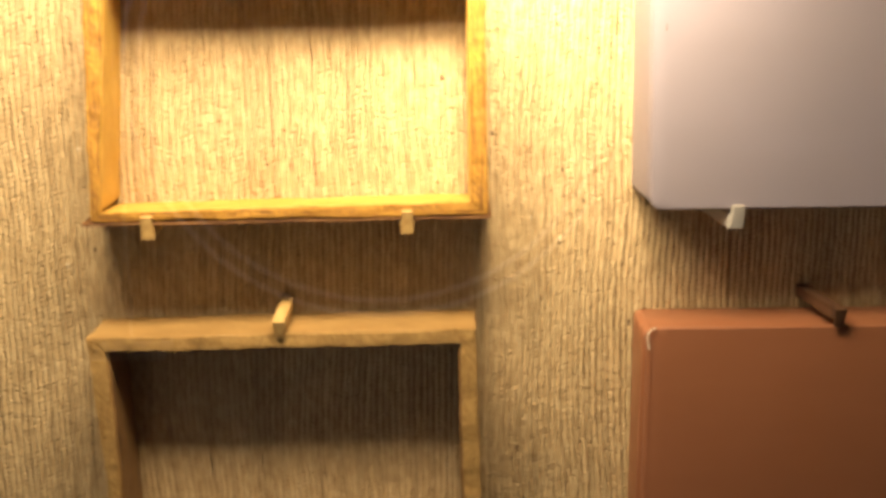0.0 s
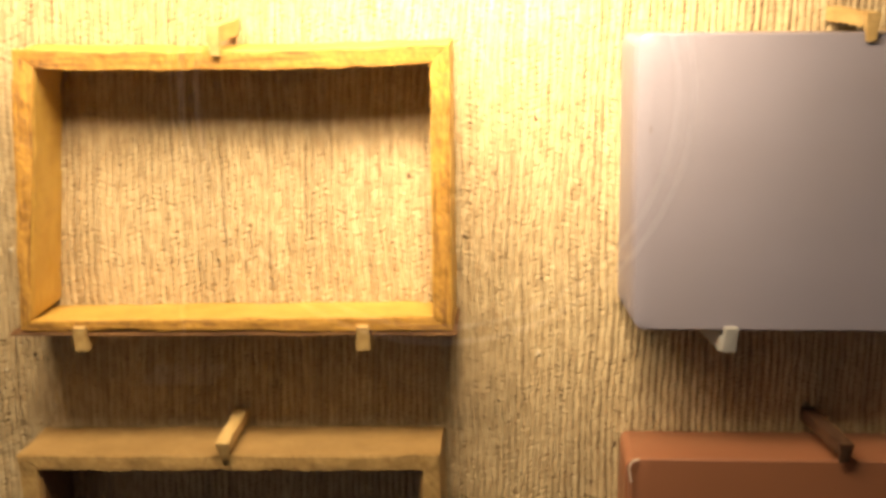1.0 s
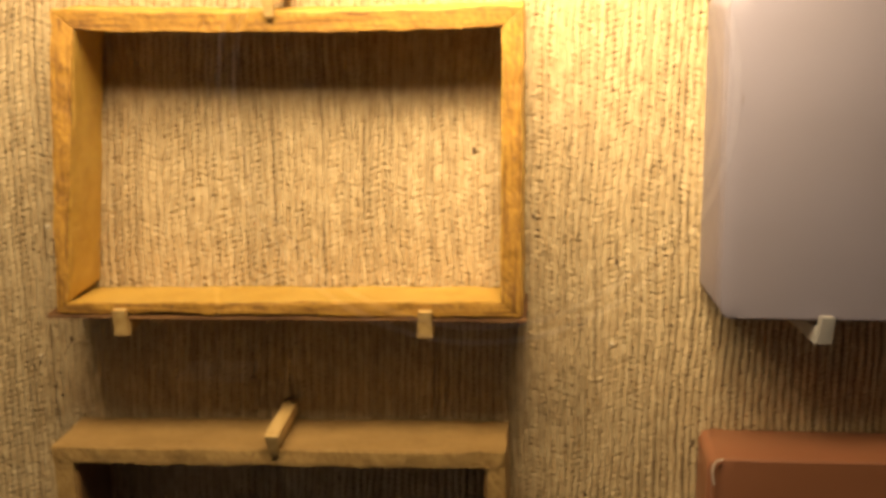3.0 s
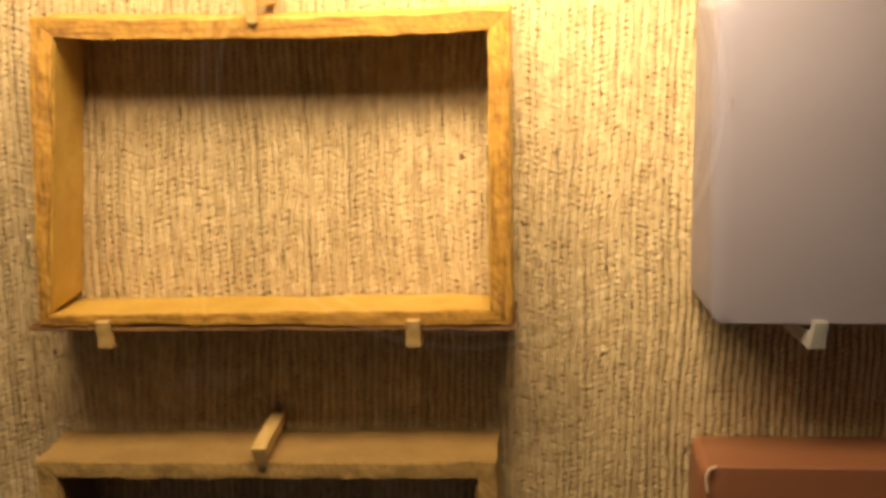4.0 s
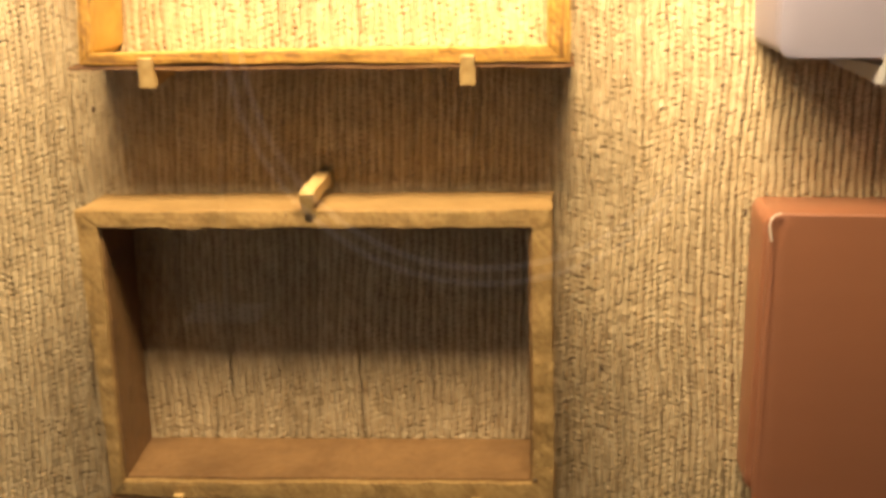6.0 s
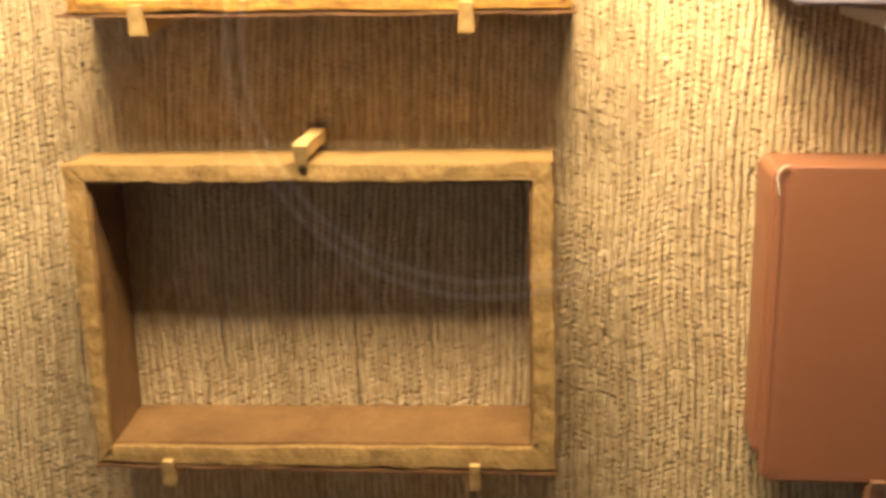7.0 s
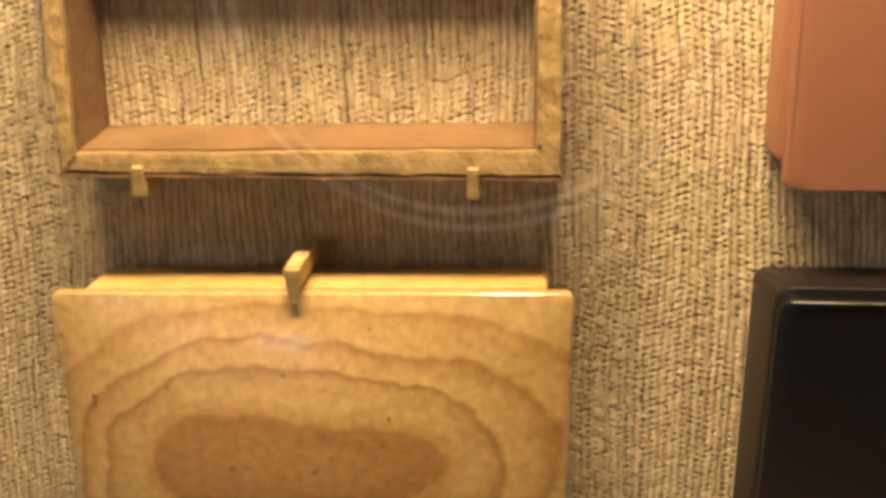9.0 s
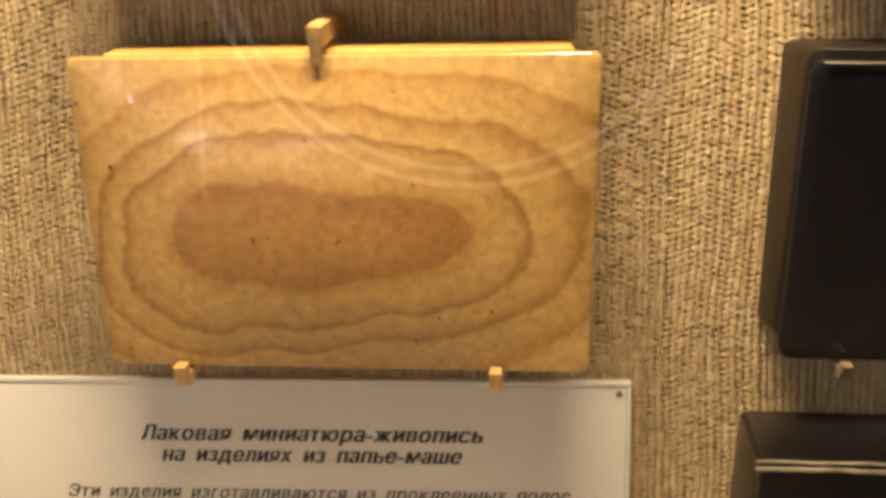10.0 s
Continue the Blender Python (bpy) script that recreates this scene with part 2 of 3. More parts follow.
def block(near, far, cells=(12, 3, 4), rough=0.0, sag=0.0, seed=0.0, round_by=0.0008):
    """A six-sided board between a near and a far quad (each lower left, lower right, upper right, upper left), with
    softened edges and an uneven surface."""
    bm = bmesh.new()
    a, b, c = cells
    made = {}

    for i in range(a + 1):
        for j in range(b + 1):
            for k in range(c + 1):
                if 0 < i < a and 0 < j < b and 0 < k < c:
                    continue
                u, v, w = i / a, j / b, k / c
                lower = [Vector(q[0]).lerp(Vector(q[1]), u) for q in (near, far)]
                upper = [Vector(q[3]).lerp(Vector(q[2]), u) for q in (near, far)]
                p = lower[0].lerp(upper[0], w).lerp(lower[1].lerp(upper[1], w), v)
                outer = (i in (0, a)) + (j in (0, b)) + (k in (0, c))
                if outer > 1:
                    p += (lower[0].lerp(upper[0], 0.5).lerp(lower[1].lerp(upper[1], 0.5), 0.5) - p).normalized() * round_by
                p.z -= sag * math.sin(math.pi * u)
                if rough:
                    shift = noise.noise_vector(p * 60 + Vector((seed, 0, 0))) + 0.6 * noise.noise_vector(p * 210)
                    p += shift * rough
                made[i, j, k] = bm.verts.new(p)

    def face(*keys):
        bm.faces.new([made[k] for k in keys])

    for i in range(a):
        for j in range(b):
            for k in (0, c):
                face((i, j, k), (i + 1, j, k), (i + 1, j + 1, k), (i, j + 1, k))
        for k in range(c):
            for j in (0, b):
                face((i, j, k), (i + 1, j, k), (i + 1, j, k + 1), (i, j, k + 1))
    for j in range(b):
        for k in range(c):
            for i in (0, a):
                face((i, j, k), (i, j + 1, k), (i, j + 1, k + 1), (i, j, k + 1))
    return bm


def outline(quad, radius, steps=8):
    """A rounded rectangle fitted into a quad of (x, z): lower left, lower right, upper right, upper left."""
    (x0, z0), (x1, z1), (x2, z2), (x3, z3) = quad
    wide, high = (x1 - x0 + x2 - x3) / 2, (z3 - z0 + z2 - z1) / 2
    ru, rv, points = radius / wide, radius / high, []
    corners = [(1 - ru, rv, -90), (1 - ru, 1 - rv, 0), (ru, 1 - rv, 90), (ru, rv, 180)]
    for n, (cu, cv, start) in enumerate(corners):
        for s in range(steps + 1):
            g = radians(start + 90 * s / steps)
            points.append((cu + ru * math.cos(g), cv + rv * math.sin(g)))
        nu, nv, nstart = corners[(n + 1) % 4]
        g = radians(nstart)
        end, nxt = points[-1], (nu + ru * math.cos(g), nv + rv * math.sin(g))
        points += [(end[0] + (nxt[0] - end[0]) * s / 10, end[1] + (nxt[1] - end[1]) * s / 10) for s in range(1, 10)]
    place = []
    for u, v in points:
        x = (x0 * (1 - u) + x1 * u) * (1 - v) + (x3 * (1 - u) + x2 * u) * v
        z = (z0 * (1 - u) + z1 * u) * (1 - v) + (z3 * (1 - u) + z2 * u) * v
        place.append((u, v, x, z))
    return place


def slab(quad, radius, front_low, front_high, back_low, back_high, dome=0.0, edge=0.0012, rings=14, rough=0.0):
    """A rounded plate or body: the front face domes outwards; low and high give its depth at the foot and at the head."""
    bm = bmesh.new()
    rim = outline(quad, radius)
    cx, cz = (sum(p[n] for p in rim) / len(rim) for n in (2, 3))
    loops = []

    def loop(scale, front, shift):
        row = []
        for u, v, x, z in rim:
            su, sv = (u - 0.5) * scale * 2, (v - 0.5) * scale * 2
            px, pz = cx + (x - cx) * scale, cz + (z - cz) * scale
            w = 0.5 + sv / 2
            y = (front_low + (front_high - front_low) * w) if front else (back_low + (back_high - back_low) * w)
            if front:
                y -= dome * (1 - su * su) * (1 - sv * sv) + shift
            else:
                y += shift
            p = Vector((px, y, pz))
            if rough:
                p += noise.noise_vector(p * 70) * rough
            row.append(bm.verts.new(p))
        loops.append(row)

    wide = max(p[2] for p in rim) - min(p[2] for p in rim)
    e = 2 * edge / wide
    loop(1 - e * 2, False, 0.0)
    loop(1 - e * 0.5, False, -edge * 0.3)
    loop(1.0, False, -edge)
    loop(1.0, True, -edge)
    loop(1 - e * 0.3, True, -edge * 0.35)
    loop(1 - e, True, 0.0)
    for r in range(1, rings):
        loop((1 - e) * (1 - r / rings), True, 0.0)
    count = len(rim)
    for one, two in zip(loops, loops[1:]):
        for i in range(count):
            bm.faces.new((one[i], one[(i + 1) % count], two[(i + 1) % count], two[i]))
    bm.faces.new(loops[0])
    bm.faces.new(loops[-1])
    return bm


def plain_box(x0, x1, y0, y1, z0, z1, bevel=0.0):
    bm = bmesh.new()
    bmesh.ops.create_cube(bm, size=1, matrix=Matrix.Translation(((x0 + x1) / 2, (y0 + y1) / 2, (z0 + z1) / 2)) @ Matrix.Diagonal((x1 - x0, y1 - y0, z1 - z0, 1)))
    if bevel:
        bmesh.ops.bevel(bm, geom=bm.edges[:], offset=bevel, segments=2, affect="EDGES", profile=0.5)
    return bm


# ---- the wall and the hall ----
def make_cloth_wall(x0, x1, z0, z1, pitch=0.0031, stitch=0.0026):
    """Upright jute columns, woven side by side: neighbours touch at each bulge and leave a small pit between two bulges;
    here and there two columns part and leave a dark slit."""
    rng = np.random.default_rng(4)
    count, rows = int((x1 - x0) / pitch), int((z1 - z0) / stitch * 5) + 1
    z = np.linspace(z0, z1, rows)
    drift = sum(a * np.sin(z * f + p) for a, f, p in ((0.0016, 9, 0.4), (0.0007, 31, 1.9), (0.0003, 83, 0.8)))

    def slow(knots, spread):
        return np.interp(z, np.linspace(z0, z1, knots), rng.normal(0, spread, knots))

    # the seams between the columns: place, beat of the weave, and how far they stand open
    seams, step, side = [], 0.0, 1.0
    for c in range(count + 1):
        shared = 0.0011 * np.sin(z * 21 + c * 0.09) + 0.0006 * np.sin(z * 47 - c * 0.19)
        side = -side if rng.random() < 0.35 else side
        step += rng.uniform(2.3, 3.6) * side
        beat = 2 * np.pi * z / stitch + step + 1.3 * np.sin(z * 13 + c * 0.11) + 0.8 * np.sin(z * 37 - c * 0.23) + slow(200, 0.55)
        place = x0 + c * pitch + drift + shared + slow(160, 0.00022) + rng.normal(0, 0.00012)
        slit = np.clip(slow(34, 1.0) + rng.normal(-0.15, 0.6) - 0.75, 0, 1.1)
        pit = np.clip(0.5 + 0.5 * np.sin(beat), 0, 1) ** 1.6 * np.clip(0.85 + slow(420, 0.55) + slow(40, 0.3), 0.0, 1.9)
        seams.append((place, beat, 0.00030 * slit + 0.00026 * pit - 0.00005, pit))
    across = np.array([0.0, 0.2, 0.5, 0.8, 1.0])
    verts, faces = [], []
    index = np.arange(rows - 1)
    for c in range(count):
        (xa, ba, ga, pa), (xb, bb, gb, pb) = seams[c], seams[c + 1]
        swell = np.clip(1 + slow(420, 0.16) + rng.normal(0, 0.06), 0.6, 1.45)
        grid = np.empty((rows, 5, 3))
        left, right = xa + ga, xb - gb
        for k, s in enumerate(across):
            bead = 0.5 - 0.5 * np.sin(ba * (1 - s) + bb * s)
            rise = np.sin(np.pi * (0.06 + 0.88 * s)) ** 0.7
            grid[:, k, 0] = left + (right - left) * s
            grid[:, k, 1] = -(0.0003 + 0.0011 * rise * swell + 0.00018 * bead * (0.45 + 0.55 * rise)) + 0.0005 * (pa * (1 - s) ** 3 + pb * s ** 3)
            grid[:, k, 2] = z
        start = c * rows * 5
        verts.append(grid.reshape(-1, 3))
        for k in range(4):
            a = start + index * 5 + k
            faces.append(np.stack([a, a + 1, a + 6, a + 5], 1))
    verts, faces = np.concatenate(verts), np.concatenate(faces)
    mesh = bpy.data.meshes.new("wall_fabric")
    mesh.vertices.add(len(verts))
    mesh.vertices.foreach_set("co", verts.ravel())
    mesh.loops.add(faces.size)
    mesh.loops.foreach_set("vertex_index", faces.ravel().astype(np.int32))
    mesh.polygons.add(len(faces))
    mesh.polygons.foreach_set("loop_start", (np.arange(len(faces)) * 4).astype(np.int32))
    mesh.polygons.foreach_set("use_smooth", np.ones(len(faces), bool))
    mesh.update(calc_edges=True)
    mesh.materials.append(FABRIC)
    ob = new("wall_fabric", mesh)
    return tagged(ob, "natural beige jute cloth with upright woven columns", "wall covering", kind="stuff")


def structure(name, bm, material, label, category):
    return tagged(part(name, bm, material, None), label, category, kind="structure")


cloth = make_cloth_wall(-0.14, 0.50, 0.74, 1.50)
structure("wall_north", plain_box(-1.2, 1.6, 0.0008, 0.10, 0.0, 2.8), BACKING, "cloth-backed rear wall of the showcase", "wall")
structure("floor", plain_box(-3.0, 3.4, -4.6, 0.10, -0.1, 0.0), BOARDS, "dark wooden floor of the hall", "floor")
structure("ceiling", plain_box(-3.0, 3.4, -4.6, 0.10, 2.8, 2.9), PLASTER, "plain plaster ceiling of the hall", "ceiling")
structure("wall_south", plain_box(-3.0, 3.4, -4.7, -4.6, 0.0, 2.8), PLASTER, "plain plaster wall of the hall", "wall")
structure("wall_west", plain_box(-3.1, -3.0, -4.6, 0.1, 0.0, 2.8), PLASTER, "plain plaster wall of the hall", "wall")
structure("wall_east", plain_box(3.4, 3.5, -4.6, 0.1, 0.0, 2.8), PLASTER, "plain plaster wall of the hall", "wall")
structure("wall_north_west", plain_box(-3.0, -1.2, 0.0, 0.1, 0.0, 2.8), PLASTER, "plain plaster wall beside the showcase", "wall")
structure("wall_north_east", plain_box(1.6, 3.4, 0.0, 0.1, 0.0, 2.8), PLASTER, "plain plaster wall beside the showcase", "wall")


structure("showcase_base", plain_box(-0.75, 1.10, -0.36, -0.002, 0.66, 0.72), LINEN, "cream cloth base of the showcase", "shelf")
structure("showcase_top", plain_box(-0.75, 1.10, -0.36, -0.002, 1.62, 1.66), BACKING, "plain head panel of the showcase", "panel")


# unseen light, added to lift the showcase's shadows with cool fill
def fill_luminaire(x, y, z, length=1.2):
    ob = thing("fluorescent_light", (x, y, z), "unseen white twin-tube light added in the hall as cool fill", "ceiling light", "hall lights")
    part("tray", plain_box(x - length / 2, x + length / 2, y - 0.09, y + 0.09, z, z + 0.05, 0.006), TIN, ob)
    for dy in (-0.05, 0.05):
        bm = bmesh.new()
        bmesh.ops.create_cone(bm, cap_ends=True, segments=14, radius1=0.014, radius2=0.014, depth=length * 0.96,
                              matrix=Matrix.Translation((x, y + dy, z - 0.022)) @ Matrix.Rotation(radians(90), 4, "Y"))
        part("tube", bm, TUBE, ob, "glowing tube of the added fill light")
    part("hanger", plain_box(x - 0.006, x + 0.006, y - 0.006, y + 0.006, z + 0.05, 2.8), TIN, ob)


fill_luminaire(-2.35, -1.3, 2.5)
fill_luminaire(2.6, -1.3, 2.5)


# the clear front pane of the showcase; a faintly glowing hoop is added on the far wall of the hall to give the arc
# reflected in it
glass_front = structure("showcase_glass", plain_box(-0.75, 1.10, -0.358, -0.353, 0.7205, 1.6195), GLASS, "clear glass front of the showcase", "glass")
glass_front.visible_shadow = False


# made-up glowing double ring, unseen itself; only its reflection in the pane counts
def wall_hoop(x, y, z, radius):
    ob = thing("wall_hoop", (x, y, z), "added double hoop that glows faintly, for the arc reflected in the glass", "wall light", "hall lights")
    for r in (radius, radius - 0.052):
        curve = bpy.data.curves.new("hoop", "CURVE")
        curve.dimensions, curve.bevel_depth, curve.bevel_resolution = "3D", 0.011, 2
        line = curve.splines.new("POLY")
        line.points.add(95)
        for n, p in enumerate(line.points):
            p.co = (x + r * math.cos(n * math.tau / 96), y, z + r * math.sin(n * math.tau / 96), 1)
        line.use_cyclic_u = True
        rough = new("hoop", curve)
        bpy.context.view_layer.update()
        mesh = bpy.data.meshes.new_from_object(rough.evaluated_get(bpy.context.evaluated_depsgraph_get()))
        bpy.data.objects.remove(rough)
        bm = bmesh.new()
        bm.from_mesh(mesh)
        part("hoop", bm, HOOP, ob)


wall_hoop(-0.04, -4.585, 0.90, 0.83)


def stand_lamp(x, y, z, lean, apart, length):
    """An unseen slim stand with two short tubes one over the other, added so that their glints lie in the varnish."""
    ob = thing("stand_lamp", (x, y, 0.0), "unseen stand with two short glowing tubes, added for the glints on the lid", "floor lamp", "hall lights")
    part("pole", plain_box(x - 0.008, x + 0.008, y - 0.03, y - 0.014, 0.012, z + 0.16, 0.002), TIN, ob)
    part("foot", plain_box(x - 0.12, x + 0.12, y - 0.12, y + 0.08, 0.0, 0.012, 0.004), TIN, ob)
    for dz in (-apart, apart):
        bm = bmesh.new()
        bmesh.ops.create_cone(bm, cap_ends=True, segments=12, radius1=0.0072, radius2=0.0072, depth=length,
                              matrix=Matrix.Translation((x, y, z + dz)) @ Matrix.Rotation(radians(lean), 4, "Y") @ Matrix.Rotation(radians(90), 4, "Y"))
        part("tube", bm, GLINT, ob, "glowing short tube")


# both added stands are placed by where their streaks fall on the lid
stand_lamp(-1.74, -4.4, 1.106, -42, 0.08, 0.51)
stand_lamp(-0.86, -4.4, 1.455, -12, 0.08, 0.36)


# ---- things on the wall ----
def pegged_frame(name, outer, inner, front_low, front_high, skin, rims, label, sag, seed, lining=None, slope=0.0, rise=-0.004):
    """An open frame of four thick boards, mitred at the corners; the sawn rim is a strip of its own on each board."""
    ob = thing(name, ((outer[0][0] + outer[1][0]) / 2, 0.0, outer[0][1]), label, "box frame", "papier-mache blanks")
    names = ("bottom_board", "side_board", "top_board", "side_board")

    def y_of(z, more=0.0):
        w = (z - outer[0][1]) / (outer[3][1] - outer[0][1])
        return front_low + (front_high - front_low) * w - more

    for n in range(4):
        m = (n + 1) % 4
        a, b, c, d = outer[n], outer[m], inner[m], inner[n]
        flat = [(a[0], a[1]), (b[0], b[1]), (c[0], c[1]), (d[0], d[1])]
        lower = sag if n == 2 else -sag * 0.25 if n == 0 else 0.0
        near = [Vector((x, y_of(z), z)) for x, z in flat]
        far = [Vector((x, -0.0014, z - (slope if (n, k) in ((2, 0), (2, 1), (1, 1), (3, 0)) else 0.0) + (rise if n == 0 and k > 1 else 0.0))) for k, (x, z) in enumerate(flat)]
        board = part(names[n], block(near, far, (28, 8, 4), 0.0006, lower, seed + n, 0.0007), skin, ob)
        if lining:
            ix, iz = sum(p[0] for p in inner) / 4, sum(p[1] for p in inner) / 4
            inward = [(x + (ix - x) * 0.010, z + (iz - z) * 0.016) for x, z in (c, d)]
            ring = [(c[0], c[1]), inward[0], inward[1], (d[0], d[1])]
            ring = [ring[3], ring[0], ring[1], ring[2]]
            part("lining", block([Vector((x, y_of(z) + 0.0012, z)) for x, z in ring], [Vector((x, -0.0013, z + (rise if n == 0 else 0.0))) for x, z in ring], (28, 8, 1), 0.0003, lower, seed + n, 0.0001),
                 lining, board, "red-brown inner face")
        cap = [Vector((x, y_of(z, 0.0012), z)) for x, z in flat]
        back = [Vector((x, y_of(z) + 0.0006, z)) for x, z in flat]
        part("cut_rim", block(cap, back, (96, 1, 5), 0.0008, lower, seed + n, 0.0006), rims[n % 2], board, "raw rasped rim of the board")
    return ob


def top_peg(x, z, front, material, label, turn=0.0, width=0.0058, high=0.0085, lip=0.005):
    """A wooden peg that sticks out over a thing's head, with a lip that hooks down in front of it."""
    ob = thing("peg", (x, 0.0, z), label, "peg", "wall pegs")
    w = width / 2

    def at(px, py, pz):
        s = -py / 0.05 * math.tan(radians(turn))
        return (x + px + s * 0.05, py, z + pz)

    arm = [at(-w, front - 0.0012, 0.0012), at(w, front - 0.0012, 0.0012), at(w, front - 0.0012, high), at(-w, front - 0.0012, high)]
    root = [at(-w, -0.0012, 0.0014), at(w, -0.0012, 0.0014), at(w, -0.0012, high * 1.05), at(-w, -0.0012, high * 1.05)]
    part("arm", block(arm, root, (3, 8, 4), 0.00018, 0, x * 90, 0.0004), material, ob)
    v = w * 0.8
    tip = [at(-v * 0.6, front - 0.0024, -lip), at(v, front - 0.0024, -lip), at(w, front - 0.0058, high), at(-w, front - 0.0058, high)]
    heel = [at(-v * 0.6, front - 0.0010, -lip), at(v, front - 0.0010, -lip), at(w, front - 0.0013, high), at(-w, front - 0.0013, high)]
    part("lip", block(tip, heel, (3, 3, 5), 0.00018, 0, x * 50, 0.0004), material, ob)


def foot_peg(x, z, front, material, label, turn=0.0, width=0.006, deep=0.0085, lip=0.0035, out=0.0032):
    """A peg under a thing's foot, wedge-shaped towards the wall, with a lip that hooks up in front."""
    ob = thing("peg", (x, 0.0, z), label, "peg", "wall pegs")
    w = width / 2

    def at(px, py, pz):
        s = -py * math.tan(radians(turn))
        return (x + px + s, py, z + pz)

    arm = [at(-w, front - 0.0012, -deep), at(w, front - 0.0012, -deep), at(w, front - 0.0012, -0.0012), at(-w, front - 0.0012, -0.0012)]
    root = [at(-w, -0.0012, -deep * 0.55), at(w, -0.0012, -deep * 0.55), at(w, -0.0012, -0.0012), at(-w, -0.0012, -0.0012)]
    part("arm", block(arm, root, (3, 8, 4), 0.00018, 0, x * 90, 0.0004), material, ob)
    tip = [at(-w, front - 0.0030, -deep), at(w, front - 0.0030, -deep), at(w * 0.85, front - 0.0030 - out, lip), at(-w * 0.85, front - 0.0030 - out, lip)]
    heel = [at(-w, front - 0.0013, -deep), at(w, front - 0.0013, -deep), at(w * 0.85, front - 0.0022, lip), at(-w * 0.85, front - 0.0022, lip)]
    part("lip", block(tip, heel, (3, 3, 5), 0.00018, 0, x * 50, 0.0004), material, ob)


# the ochre frame and the brown frame
pegged_frame("ochre_frame", [(0.0035, 1.2268), (0.1936, 1.2282), (0.1925, 1.3508), (0.0065, 1.3492)],
             [(0.0090, 1.2316), (0.1848, 1.2346), (0.1840, 1.3424), (0.0165, 1.3408)], -0.0425, -0.0380, OCHRE, OCHRE_CUTS,
             "ochre papier-mache box frame, open and empty, on pegs", 0.0016, 3.0)
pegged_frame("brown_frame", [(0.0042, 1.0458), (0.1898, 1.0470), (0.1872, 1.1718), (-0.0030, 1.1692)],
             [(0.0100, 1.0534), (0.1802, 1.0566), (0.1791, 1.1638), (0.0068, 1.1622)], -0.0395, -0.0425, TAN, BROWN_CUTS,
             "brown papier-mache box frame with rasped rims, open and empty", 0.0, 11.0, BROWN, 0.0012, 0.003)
pine = "pale pine peg with a hooked lip, in the wall"
for frame_name, x0, z0, x1, z1, y0 in (("ochre_frame", -0.0005, 1.2259, 0.1948, 1.2272, -0.0437), ("brown_frame", 0.0030, 1.0448, 0.1900, 1.0460, -0.0406)):
    low = [(x0, z0 - 0.0006), (x1, z1 - 0.0006), (x1, z1 + 0.0004), (x0, z0 + 0.0004)]
    part("lower_edge", block([(x, y0 - 0.0006, z) for x, z in low], [(x, -0.0016, z) for x, z in low], (80, 6, 1), 0.0005, 0.0, x1 * 40, 0.0002), DARK_EDGE,
         bpy.data.objects[frame_name], "dark red-brown frayed lower edge")
top_peg(0.0945, 1.351, -0.040, PINE, pine, 0)
foot_peg(0.0310, 1.2268, -0.0425, PINE, pine, 0)
foot_peg(0.1548, 1.2280, -0.0425, PINE, pine, 0)
top_peg(0.0918, 1.1715, -0.0430, PINE, pine, 0, high=0.0068, lip=0.0032)
foot_peg(0.0335, 1.0458, -0.0395, PINE, pine, 0, width=0.0048)
foot_peg(0.1575, 1.0468, -0.0395, PINE, pine, 0, width=0.0046)


def blank(name, label, plate, body, skin, inside, radius, front, dome, thick, group="papier-mache blanks", rough=0.0001, back=-0.0014, flare=0.0):
    """A closed box blank seen from its lid: a domed plate on a body that meets the wall. front: depth of the plate's edge at foot and head."""
    ob = thing(name, ((plate[0][0] + plate[1][0]) / 2, 0.0, plate[0][1]), label, "box", group)
    low, high = front
    part("lid", slab(plate, radius, low, high, low + thick, high + thick, dome, rough=rough), skin, ob)
    bm, middle = slab(body, radius * 0.9, low + thick - 0.0004, high + thick - 0.0004, back, back, 0.0, rings=3, rough=rough), (body[0][0] + body[1][0]) / 2
    for v in bm.verts:      # the body widens towards the wall
        v.co.x += math.copysign(flare * max(0.0, 1 + v.co.y / -low), v.co.x - middle)
    part("body", bm, inside, ob)
    return ob


blank("layered_box", "varnished tan papier-mache box lid with sanded contour rings",
      [(0.0072, 0.8806), (0.1936, 0.8808), (0.1952, 1.0040), (-0.0030, 1.0002)], [(0.018, 0.890), (0.183, 0.890), (0.1858, 1.0050), (0.0085, 1.0012)],
      LAYERS, BARE, 0.0035, (-0.0440, -0.0440), 0.0098, 0.006, back=-0.012)
top_peg(0.0915, 1.0042, -0.0470, PINE, pine, 0, high=0.0092)
foot_peg(0.0368, 0.8803, -0.0450, PINE, pine, 0, width=0.0052, deep=0.007, out=0.008)
foot_peg(0.1578, 0.8806, -0.0450, PINE, pine, 0, width=0.0052, deep=0.007, out=0.008)

blank("grey_box", "pinkish-grey primed papier-mache box with rounded corners",
      [(0.2705, 1.2295), (0.4615, 1.2295), (0.4615, 1.3550), (0.2700, 1.3550)], [(0.2701, 1.2310), (0.4610, 1.2310), (0.4610, 1.3530), (0.2698, 1.3530)],
      GREY, GREY, 0.005, (-0.0450, -0.0410), 0.0015, 0.004, flare=0.0034)
top_peg(0.3570, 1.3560, -0.0410, PINE, pine, 9, high=0.0075)
white = "white-painted wooden peg with a hooked lip, in the wall"
foot_peg(0.3000, 1.2285, -0.0425, WHITE_PEG, white, 14)
foot_peg(0.4250, 1.2285, -0.0425, WHITE_PEG, white, 0)

